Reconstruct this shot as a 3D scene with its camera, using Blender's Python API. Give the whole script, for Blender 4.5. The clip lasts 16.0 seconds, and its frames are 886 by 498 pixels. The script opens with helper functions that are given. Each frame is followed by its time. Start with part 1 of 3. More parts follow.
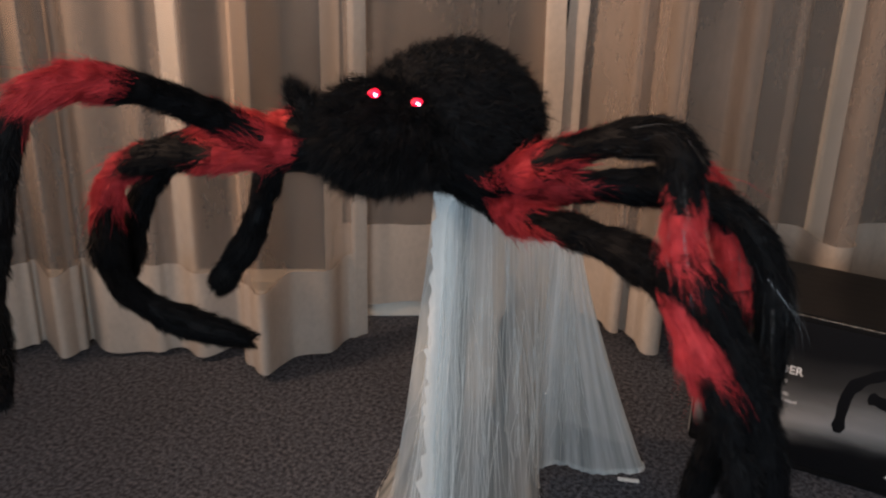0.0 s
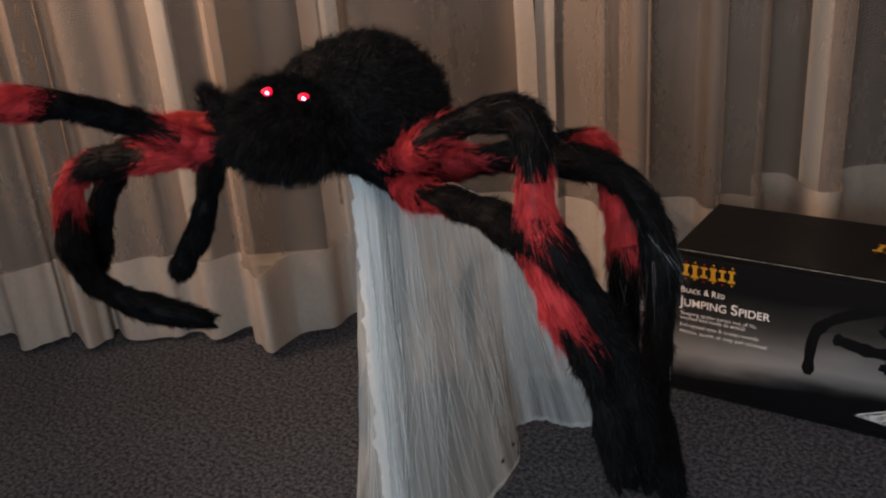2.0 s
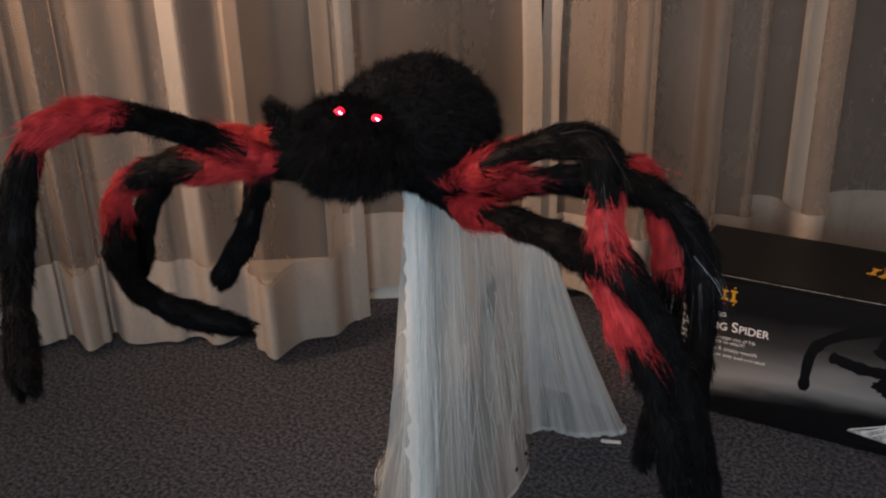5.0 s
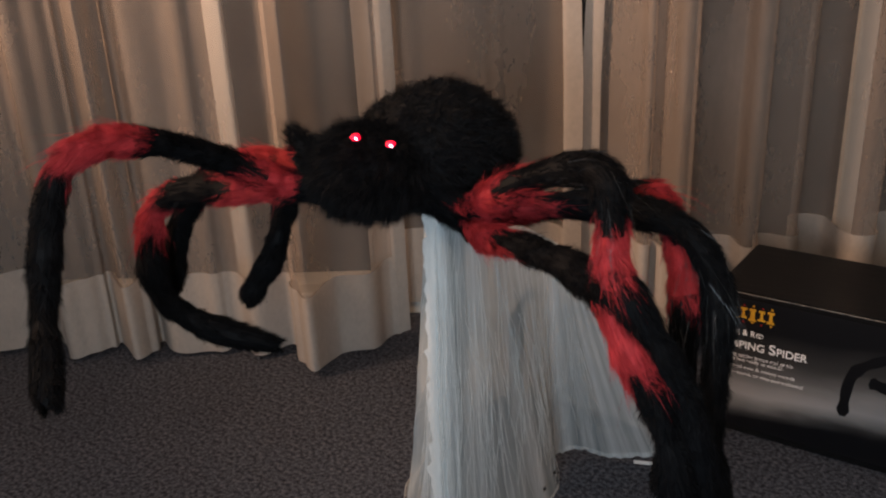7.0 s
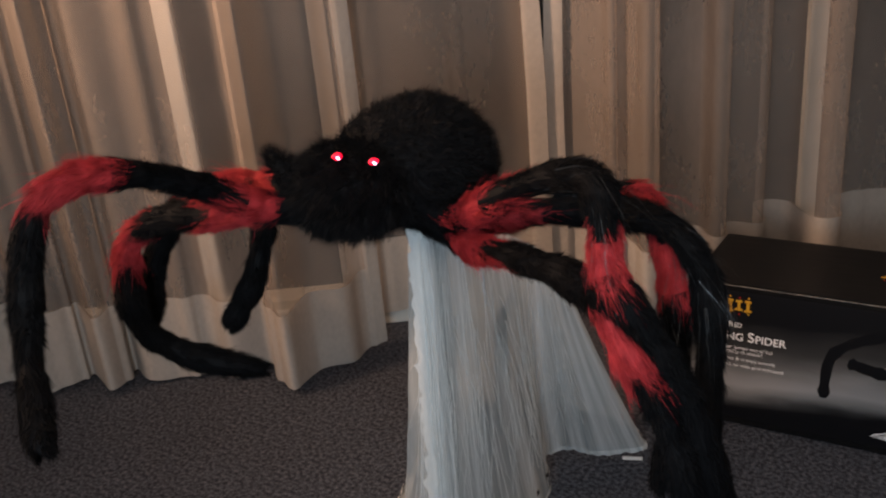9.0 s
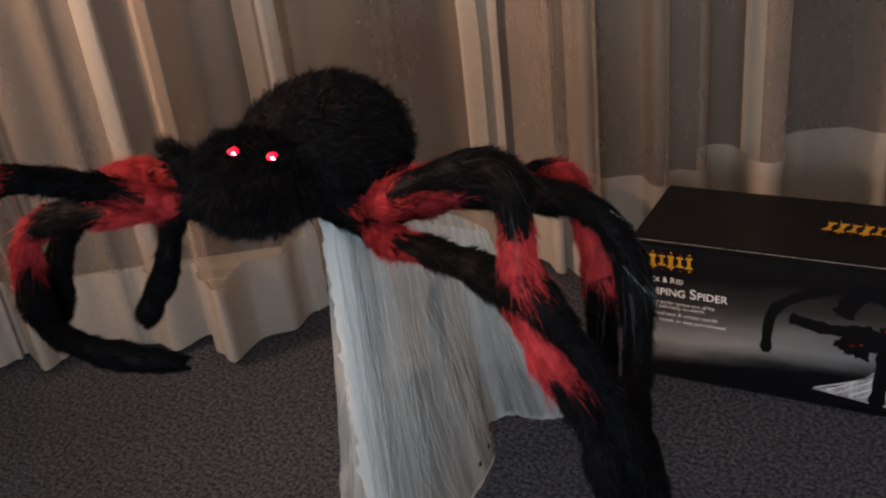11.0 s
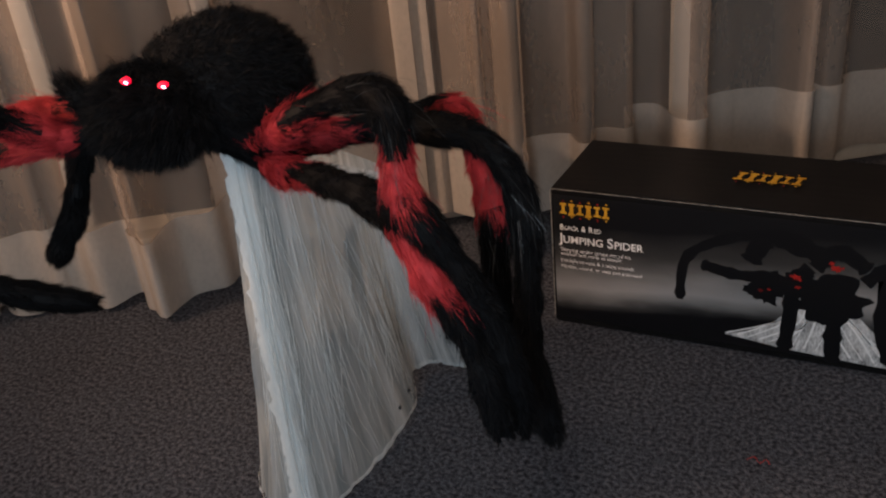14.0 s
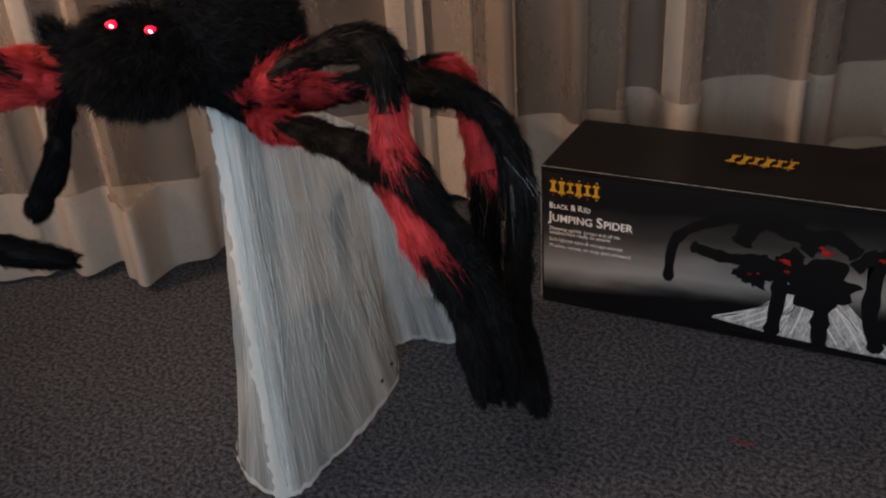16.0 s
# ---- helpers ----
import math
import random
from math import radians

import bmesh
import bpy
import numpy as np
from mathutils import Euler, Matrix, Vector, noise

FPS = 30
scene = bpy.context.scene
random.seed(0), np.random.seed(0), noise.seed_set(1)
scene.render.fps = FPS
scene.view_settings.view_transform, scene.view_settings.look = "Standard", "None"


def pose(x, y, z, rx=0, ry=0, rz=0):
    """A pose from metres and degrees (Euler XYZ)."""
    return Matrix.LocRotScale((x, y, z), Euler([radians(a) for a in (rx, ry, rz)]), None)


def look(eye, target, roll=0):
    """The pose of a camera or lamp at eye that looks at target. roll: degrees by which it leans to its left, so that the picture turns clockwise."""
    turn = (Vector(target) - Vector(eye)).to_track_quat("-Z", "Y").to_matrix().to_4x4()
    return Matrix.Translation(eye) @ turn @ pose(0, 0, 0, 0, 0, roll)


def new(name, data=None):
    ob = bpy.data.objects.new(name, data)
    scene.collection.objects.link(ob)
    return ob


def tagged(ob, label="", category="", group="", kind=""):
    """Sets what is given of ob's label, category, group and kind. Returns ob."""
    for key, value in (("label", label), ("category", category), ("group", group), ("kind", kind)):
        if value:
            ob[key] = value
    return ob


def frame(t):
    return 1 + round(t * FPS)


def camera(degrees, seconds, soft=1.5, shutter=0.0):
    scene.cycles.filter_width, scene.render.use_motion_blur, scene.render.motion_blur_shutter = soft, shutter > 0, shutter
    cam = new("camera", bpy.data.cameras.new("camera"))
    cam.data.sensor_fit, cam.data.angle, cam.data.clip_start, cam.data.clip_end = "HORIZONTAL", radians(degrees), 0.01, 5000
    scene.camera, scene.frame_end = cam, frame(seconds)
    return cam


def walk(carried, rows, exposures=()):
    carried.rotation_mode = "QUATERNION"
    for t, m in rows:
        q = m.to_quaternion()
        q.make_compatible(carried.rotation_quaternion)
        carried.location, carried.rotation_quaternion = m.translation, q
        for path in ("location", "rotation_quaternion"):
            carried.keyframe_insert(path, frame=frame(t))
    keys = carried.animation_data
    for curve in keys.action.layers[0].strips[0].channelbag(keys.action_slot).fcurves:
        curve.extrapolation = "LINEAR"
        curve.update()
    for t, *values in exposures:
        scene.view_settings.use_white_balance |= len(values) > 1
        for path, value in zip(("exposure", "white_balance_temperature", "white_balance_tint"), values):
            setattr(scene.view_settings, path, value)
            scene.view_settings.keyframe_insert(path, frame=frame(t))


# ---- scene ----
cam = camera(51.0, 16.0, soft=2.2, shutter=0.5)
PATH = [
    (0, (0.382, -1.824, 1.156), (-0.524, -0.204, 0.412), 1.4),
    (0.5, (0.543, -1.829, 1.182), (-0.514, -0.306, 0.432), -0.6),
    (1, (0.51, -1.816, 1.185), (-0.502, -0.262, 0.435), -1.5),
    (1.5, (0.495, -1.822, 1.185), (-0.456, -0.257, 0.383), -2.0),
    (2, (0.618, -1.791, 1.194), (-0.414, -0.276, 0.396), -4.6),
    (2.5, (0.534, -1.845, 1.218), (-0.426, -0.286, 0.412), -3.4),
    (3, (0.576, -1.82, 1.215), (-0.432, -0.279, 0.434), -3.8),
    (5.5, (0.508, -1.914, 1.24), (-0.421, -0.33, 0.447), -1.5),
    (6, (0.529, -1.838, 1.241), (-0.466, -0.29, 0.459), -3.8),
    (6.5, (0.588, -1.862, 1.242), (-0.467, -0.346, 0.474), -4.2),
    (7, (0.578, -1.873, 1.261), (-0.48, -0.362, 0.489), -2.7),
    (7.5, (0.526, -1.807, 1.263), (-0.536, -0.307, 0.474), -2.7),
    (8, (0.488, -1.837, 1.276), (-0.535, -0.318, 0.472), -2.2),
    (8.5, (0.522, -1.891, 1.271), (-0.49, -0.345, 0.504), -4.2),
    (11, (0.552, -1.763, 1.315), (-0.344, -0.229, 0.397), -6.9),
    (11.5, (0.597, -1.739, 1.289), (-0.288, -0.202, 0.365), -7.6),
    (12, (0.578, -1.734, 1.268), (-0.293, -0.214, 0.304), -7.1),
    (12.5, (0.571, -1.733, 1.268), (-0.279, -0.214, 0.283), -6.5),
    (13, (0.632, -1.765, 1.273), (-0.216, -0.233, 0.305), -6.4),
    (13.5, (0.655, -1.794, 1.262), (-0.176, -0.24, 0.316), -5.7),
    (14, (0.664, -1.782, 1.261), (-0.163, -0.234, 0.303), -6.2),
    (14.5, (0.663, -1.783, 1.225), (-0.148, -0.227, 0.266), -5.6),
    (15, (0.649, -1.777, 1.245), (-0.135, -0.235, 0.242), -5.0),
    (15.5, (0.646, -1.776, 1.238), (-0.136, -0.233, 0.234), -4.4),
    (16, (0.651, -1.782, 1.213), (-0.142, -0.226, 0.238), -3.9),
]
walk(cam, [(t, look(eye, target, roll)) for t, eye, target, roll in PATH],
     exposures=[(0, 0.2), (1, 0.06), (1.5, 0.0), (8.5, 0.04), (11, 0.0), (16, -0.05)])

# ---- world and light ----
world = bpy.data.worlds.new("night")
world.use_nodes = True
world.node_tree.nodes["Background"].inputs[0].default_value = (0.05, 0.07, 0.12, 1)
world.node_tree.nodes["Background"].inputs[1].default_value = 0.02
scene.world = world


def area(name, eye, target, size, watts, colour, spread=180):
    data = bpy.data.lights.new(name, "AREA")
    data.shape, data.size, data.energy, data.color = "DISK", size, watts, colour
    data.spread = radians(spread)
    ob = new(name, data)
    ob.matrix_world = look(eye, target)
    return ob


# unseen warm lamp off to the left; cool fill behind camera and weak overhead fill added
area("room_lamp", (-1.85, -1.75, 1.7), (-0.75, -0.1, 2.0), 0.30, 47.0, (1.0, 0.64, 0.43), 128)
area("overhead_fill", (0.6, -2.3, 2.4), (0.2, -0.6, 0.0), 0.5, 16.0, (1.0, 0.83, 0.71))
area("cool_fill", (0.75, -2.9, 1.25), (0.1, -0.6, 0.4), 0.7, 27.0, (0.71, 0.86, 1.0))

# ---- materials ----


def mat(name, colour, rough=0.6, metal=0.0, **more):
    m = bpy.data.materials.new(name)
    m.use_nodes = True
    b = m.node_tree.nodes["Principled BSDF"]
    b.inputs["Base Color"].default_value = (*colour, 1)
    b.inputs["Roughness"].default_value, b.inputs["Metallic"].default_value = rough, metal
    for key, value in more.items():
        b.inputs[key.replace("_", " ")].default_value = value
    return m


def node(m, kind, **values):
    n = m.node_tree.nodes.new(kind)
    for key, value in values.items():
        n.inputs[key.replace("_", " ")].default_value = value
    return n


def link(m, a, out, b, into):
    m.node_tree.links.new(a.outputs[out], b.inputs[into])


def varied(m, low, high, scale, detail=4.0, stretch=(1, 1, 1), bump=0.0, bump_scale=None, grain=0.35):
    """Colour between low and high by two scales of noise, and a bump."""
    b = m.node_tree.nodes["Principled BSDF"]
    co = node(m, "ShaderNodeTexCoord")
    mp = node(m, "ShaderNodeMapping", Scale=stretch)
    link(m, co, "Object", mp, "Vector")
    n1 = node(m, "ShaderNodeTexNoise", Scale=scale, Detail=detail)
    n2 = node(m, "ShaderNodeTexNoise", Scale=scale * 9, Detail=3.0)
    link(m, mp, "Vector", n1, "Vector")
    link(m, mp, "Vector", n2, "Vector")
    mix = node(m, "ShaderNodeMix", Factor=grain)
    link(m, n1, "Fac", mix, "A")
    link(m, n2, "Fac", mix, "B")
    ramp = node(m, "ShaderNodeValToRGB")
    ramp.color_ramp.elements[0].position, ramp.color_ramp.elements[1].position = 0.32, 0.68
    ramp.color_ramp.elements[0].color, ramp.color_ramp.elements[1].color = (*low, 1), (*high, 1)
    link(m, mix, "Result", ramp, "Fac")
    link(m, ramp, "Color", b, "Base Color")
    if bump:
        bp = node(m, "ShaderNodeBump", Strength=bump, Distance=0.004)
        link(m, mix, "Result", bp, "Height")
        link(m, bp, "Normal", b, "Normal")
    return m


def carpet_material():
    m = mat("carpet", (0.05, 0.055, 0.065), 0.95)
    b = m.node_tree.nodes["Principled BSDF"]
    co = node(m, "ShaderNodeTexCoord")
    loops = node(m, "ShaderNodeTexVoronoi", Scale=260.0)
    tuft = node(m, "ShaderNodeTexNoise", Scale=105.0, Detail=3.0, Roughness=0.65)
    wide = node(m, "ShaderNodeTexNoise", Scale=2.2, Detail=3.0)
    for n in (loops, tuft, wide):
        link(m, co, "Object", n, "Vector")
    fleck = node(m, "ShaderNodeValToRGB")
    e = fleck.color_ramp.elements
    e[0].position, e[0].color = 0.36, (0.018, 0.019, 0.024, 1)
    e[1].position, e[1].color = 0.66, (0.125, 0.128, 0.145, 1)
    mid = fleck.color_ramp.elements.new(0.5)
    mid.color = (0.06, 0.065, 0.08, 1)
    link(m, tuft, "Fac", fleck, "Fac")
    shade = node(m, "ShaderNodeMapRange", To_Min=0.75, To_Max=1.2)
    link(m, wide, "Fac", shade, "Value")
    mul = node(m, "ShaderNodeVectorMath")
    mul.operation = "SCALE"
    link(m, fleck, "Color", mul, 0)
    link(m, shade, "Result", mul, "Scale")
    link(m, mul, "Vector", b, "Base Color")
    add = node(m, "ShaderNodeMath")
    add.operation = "SUBTRACT"
    link(m, tuft, "Fac", add, 0)
    link(m, loops, "Distance", add, 1)
    bp = node(m, "ShaderNodeBump", Strength=0.7, Distance=0.004)
    link(m, add, "Value", bp, "Height")
    link(m, bp, "Normal", b, "Normal")
    b.inputs["Specular IOR Level"].default_value = 0.15
    return m


def sheer_material(name, low, high, see, scale=(1, 1, 1), streak=0.6, detail=5.0, ends=(0.3, 0.7), space="Object", fine=0.4):
    """Woven cloth: diffuse and translucent, with part of the light passing straight through."""
    m = bpy.data.materials.new(name)
    m.use_nodes = True
    t = m.node_tree
    t.nodes.remove(t.nodes["Principled BSDF"])
    out = t.nodes["Material Output"]
    co = node(m, "ShaderNodeTexCoord")
    mp = node(m, "ShaderNodeMapping", Scale=scale)
    link(m, co, space, mp, "Vector")
    n1 = node(m, "ShaderNodeTexNoise", Scale=6.0, Detail=detail, Roughness=0.6)
    n2 = node(m, "ShaderNodeTexNoise", Scale=120.0, Detail=2.0)
    link(m, mp, "Vector", n1, "Vector")
    link(m, mp, "Vector", n2, "Vector")
    mix = node(m, "ShaderNodeMix", Factor=fine)
    link(m, n1, "Fac", mix, "A")
    link(m, n2, "Fac", mix, "B")
    ramp = node(m, "ShaderNodeValToRGB")
    ramp.color_ramp.elements[0].position, ramp.color_ramp.elements[1].position = ends
    ramp.color_ramp.elements[0].color, ramp.color_ramp.elements[1].color = (*low, 1), (*high, 1)
    link(m, mix, "Result", ramp, "Fac")
    diff, trl, clear = node(m, "ShaderNodeBsdfDiffuse"), node(m, "ShaderNodeBsdfTranslucent"), node(m, "ShaderNodeBsdfTransparent")
    link(m, ramp, "Color", diff, "Color")
    link(m, ramp, "Color", trl, "Color")
    bp = node(m, "ShaderNodeBump", Strength=0.35, Distance=0.003)
    link(m, mix, "Result", bp, "Height")
    link(m, bp, "Normal", diff, "Normal")
    a, c = node(m, "ShaderNodeMixShader", Fac=0.3), node(m, "ShaderNodeMixShader")
    t.links.new(diff.outputs[0], a.inputs[1])
    t.links.new(trl.outputs[0], a.inputs[2])
    holes = node(m, "ShaderNodeMapRange", From_Min=ends[0], From_Max=ends[1], To_Min=see * (1 + streak), To_Max=see * (1 - streak))
    link(m, mix, "Result", holes, "Value")
    link(m, holes, "Result", c, "Fac")
    t.links.new(a.outputs[0], c.inputs[1])
    t.links.new(clear.outputs[0], c.inputs[2])
    t.links.new(c.outputs[0], out.inputs["Surface"])
    return m


CARPET = carpet_material()
WALL = varied(mat("wall_paint", (0.5, 0.46, 0.4), 0.85), (0.46, 0.42, 0.36), (0.54, 0.5, 0.43), 3, bump=0.1)
CEIL = varied(mat("ceiling_paint", (0.7, 0.68, 0.64), 0.9), (0.66, 0.64, 0.6), (0.72, 0.7, 0.66), 3)
TRIM = varied(mat("trim_paint", (0.62, 0.6, 0.55), 0.5), (0.55, 0.53, 0.48), (0.66, 0.64, 0.59), 8)
GLASS = mat("window_glass", (0.02, 0.025, 0.03), 0.05, 0.0)
SHEER = sheer_material("sheer_curtain", (0.46, 0.39, 0.335), (0.64, 0.53, 0.455), 0.60, (0.6, 0.6, 0.25), 0.12, 3.0, (0.2, 0.8), "Object", 0.2)
HEM = sheer_material("curtain_hem", (0.44, 0.39, 0.345), (0.62, 0.55, 0.485), 0.06, (0.7, 0.7, 0.5), 0.3, 3.0, (0.2, 0.8))
GAUZE = sheer_material("gauze", (0.56, 0.64, 0.66), (0.92, 0.96, 0.98), 0.40, (4.0, 0.14, 1.0), 0.6, 5.0, (0.3, 0.7), "UV", 0.14)
HEMGAUZE = sheer_material("gauze_edge", (0.70, 0.74, 0.74), (0.95, 0.96, 0.95), 0.06, (8.0, 8.0, 0.6))
BLACK = varied(mat("black_plush", (0.006, 0.006, 0.007), 0.8), (0.003, 0.003, 0.004), (0.012, 0.012, 0.014), 30, bump=0.4)
BLACK_HAIR = mat("black_hair", (0.0048, 0.0047, 0.0055), 0.7, Specular_IOR_Level=0.16)
LEG_HAIR = mat("black_leg_hair", (0.0026, 0.0028, 0.0036), 0.65, Specular_IOR_Level=0.11)
RED = varied(mat("red_plush", (0.35, 0.02, 0.02), 0.85), (0.22, 0.012, 0.012), (0.42, 0.03, 0.025), 40, bump=0.4)
RED_HAIR = varied(mat("red_hair", (0.45, 0.03, 0.025), 0.7, Specular_IOR_Level=0.25), (0.24, 0.012, 0.016), (0.53, 0.042, 0.05), 60)
CARD = varied(mat("black_card", (0.006, 0.006, 0.007), 0.36, Specular_IOR_Level=0.22), (0.004, 0.004, 0.005), (0.009, 0.0085, 0.008), 14, bump=0.03)
PALE_EDGE = varied(mat("pale_card_edge", (0.2, 0.19, 0.17), 0.7), (0.02, 0.02, 0.02), (0.40, 0.38, 0.35), 9, grain=0.5)
WHITE_INK = mat("white_ink", (0.8, 0.8, 0.8), 0.35)
GOLD_INK = varied(mat("gold_ink", (0.55, 0.29, 0.02), 0.35), (0.42, 0.2, 0.012), (0.62, 0.36, 0.03), 40)
RED_INK = varied(mat("red_ink", (0.25, 0.012, 0.01), 0.35), (0.06, 0.004, 0.004), (0.42, 0.02, 0.016), 45)
DARK_INK = mat("dark_ink", (0.004, 0.004, 0.005), 0.3)

# glossy hair in a lifted grey that paints the sheen on black fur
SHEEN_HAIR = mat("sheen_hair", (0.05, 0.055, 0.06), 0.3)
LED = bpy.data.materials.new("red_led")
LED.use_nodes = True
LED.node_tree.nodes["Principled BSDF"].inputs["Base Color"].default_value = (0.6, 0.02, 0.04, 1)
LED.node_tree.nodes["Principled BSDF"].inputs["Emission Color"].default_value = (1.0, 0.0, 0.03, 1)
LED.node_tree.nodes["Principled BSDF"].inputs["Emission Strength"].default_value = 1.7
LED_CORE = bpy.data.materials.new("led_core")
LED_CORE.use_nodes = True
LED_CORE.node_tree.nodes["Principled BSDF"].inputs["Emission Color"].default_value = (1.0, 0.42, 0.6, 1)
LED_CORE.node_tree.nodes["Principled BSDF"].inputs["Emission Strength"].default_value = 8.0


# ---- mesh helpers ----
def mesh_of(name, verts, faces, material, smooth=False):
    me = bpy.data.meshes.new(name)
    me.from_pydata([tuple(v) for v in verts], [], faces)
    me.materials.append(material)
    if smooth:
        me.shade_smooth()
    me.update()
    return me


def put(name, me, parent=None, label="", m=None):
    ob = new(name, me)
    if parent:
        ob.parent = parent
    if m is not None:
        ob.matrix_basis = m
    return tagged(ob, label)


def part(name, bm, material, parent, label="", smooth=False):
    me = bpy.data.meshes.new(name)
    bm.to_mesh(me)
    bm.free()
    me.materials.append(material)
    if smooth:
        me.shade_smooth()
    return put(name, me, parent, label)


def block(x0, y0, z0, x1, y1, z1, bevel=0.0):
    bm = bmesh.new()
    bmesh.ops.create_cube(bm, size=1)
    bmesh.ops.scale(bm, vec=(x1 - x0, y1 - y0, z1 - z0), verts=bm.verts)
    bmesh.ops.translate(bm, vec=((x0 + x1) / 2, (y0 + y1) / 2, (z0 + z1) / 2), verts=bm.verts)
    if bevel:
        bmesh.ops.bevel(bm, geom=bm.edges[:], offset=bevel, segments=2, affect="EDGES")
    return bm


def empty(name, at=(0, 0, 0), turn=0):
    ob = new(name)
    ob.matrix_basis = pose(*at, 0, 0, turn)
    return ob


def smooth_path(points, n, closed=False):
    """A Catmull-Rom curve through the points, as an array of n places evenly spread by index."""
    p = np.array(points, float)
    k = len(p)
    out = []
    last = k if closed else k - 1
    for u in np.linspace(0, last, n, endpoint=not closed):
        i = min(int(u), last - 1)
        f = u - i
        ids = [i - 1, i, i + 1, i + 2]
        a, b, c, d = (p[j % k] if closed else p[min(max(j, 0), k - 1)] for j in ids)
        out.append(0.5 * (2 * b + (c - a) * f + (2 * a - 5 * b + 4 * c - d) * f**2 + (3 * b - a - 3 * c + d) * f**3))
    return np.array(out)


# ---- the room ----
# the curtained wall runs along U, N points from it into the room
O, U, N = np.array((-0.97, 0.14)), np.array((0.84, 0.543)), np.array((0.543, -0.84))
TURN = math.degrees(math.atan2(U[1], U[0]))


def room_block(s0, o0, z0, s1, o1, z1, bevel=0.0):
    """A block in the room's own axes: s along the curtained wall, o into the room."""
    bm = block(s0, -o1, z0, s1, -o0, z1, bevel)
    bm.transform(pose(O[0], O[1], 0, 0, 0, TURN))
    return bm


def wall(name, *box):
    return tagged(part(name, room_block(*box), WALL, None), "plain painted wall in warm beige", "wall", kind="structure")


S0, S1, DEEP, HIGH = -2.6, 3.4, 4.2, 2.5
tagged(part("floor", room_block(S0 - 0.1, -0.3, -0.06, S1 + 0.1, DEEP + 0.1, 0.0), CARPET, None),
       "dark blue-grey loop-pile carpet with black flecks", "carpet", kind="structure")
tagged(part("ceiling", room_block(S0 - 0.1, -0.3, HIGH, S1 + 0.1, DEEP + 0.1, HIGH + 0.1), CEIL, None), "plain off-white ceiling", "ceiling", kind="structure")
wall("wall_west", S0 - 0.1, 0, 0, S0, DEEP, HIGH)
wall("wall_east", S1, 0, 0, S1 + 0.1, DEEP, HIGH)
wall("wall_south", S0 - 0.1, DEEP, 0, S1 + 0.1, DEEP + 0.1, HIGH)
# the window wall: a low sill wall, a lintel and piers round one wide dark window
wn = empty("wall_north")
tagged(wn, "painted wall with a wide dark window behind curtains", "wall", kind="structure")
part("sill_wall", room_block(S0, -0.14, 0, S1, 0.0, 0.10), WALL, wn)
part("lintel", room_block(S0, -0.14, 2.25, S1, 0.0, HIGH), WALL, wn)
for a, b in ((S0, -2.3), (3.1, S1)):
    part("pier", room_block(a, -0.14, 0.10, b, 0.0, 2.25), WALL, wn)
win = empty("window_1")
tagged(win, "wide dark night window with slim metal frame", "window", kind="structure")
part("pane", room_block(-2.3, -0.10, 0.10, 3.1, -0.09, 2.25), GLASS, win)
for s in (-2.3, -0.52, 1.28, 3.06):
    part("window_frame", room_block(s, -0.12, 0.10, s + 0.05, -0.06, 2.25, 0.004), TRIM, win)
tagged(part("baseboard", room_block(S0, 0.002, 0.0, S1, 0.016, 0.075, 0.004), TRIM, None), "cream painted baseboard along the carpet", "baseboard", kind="structure")


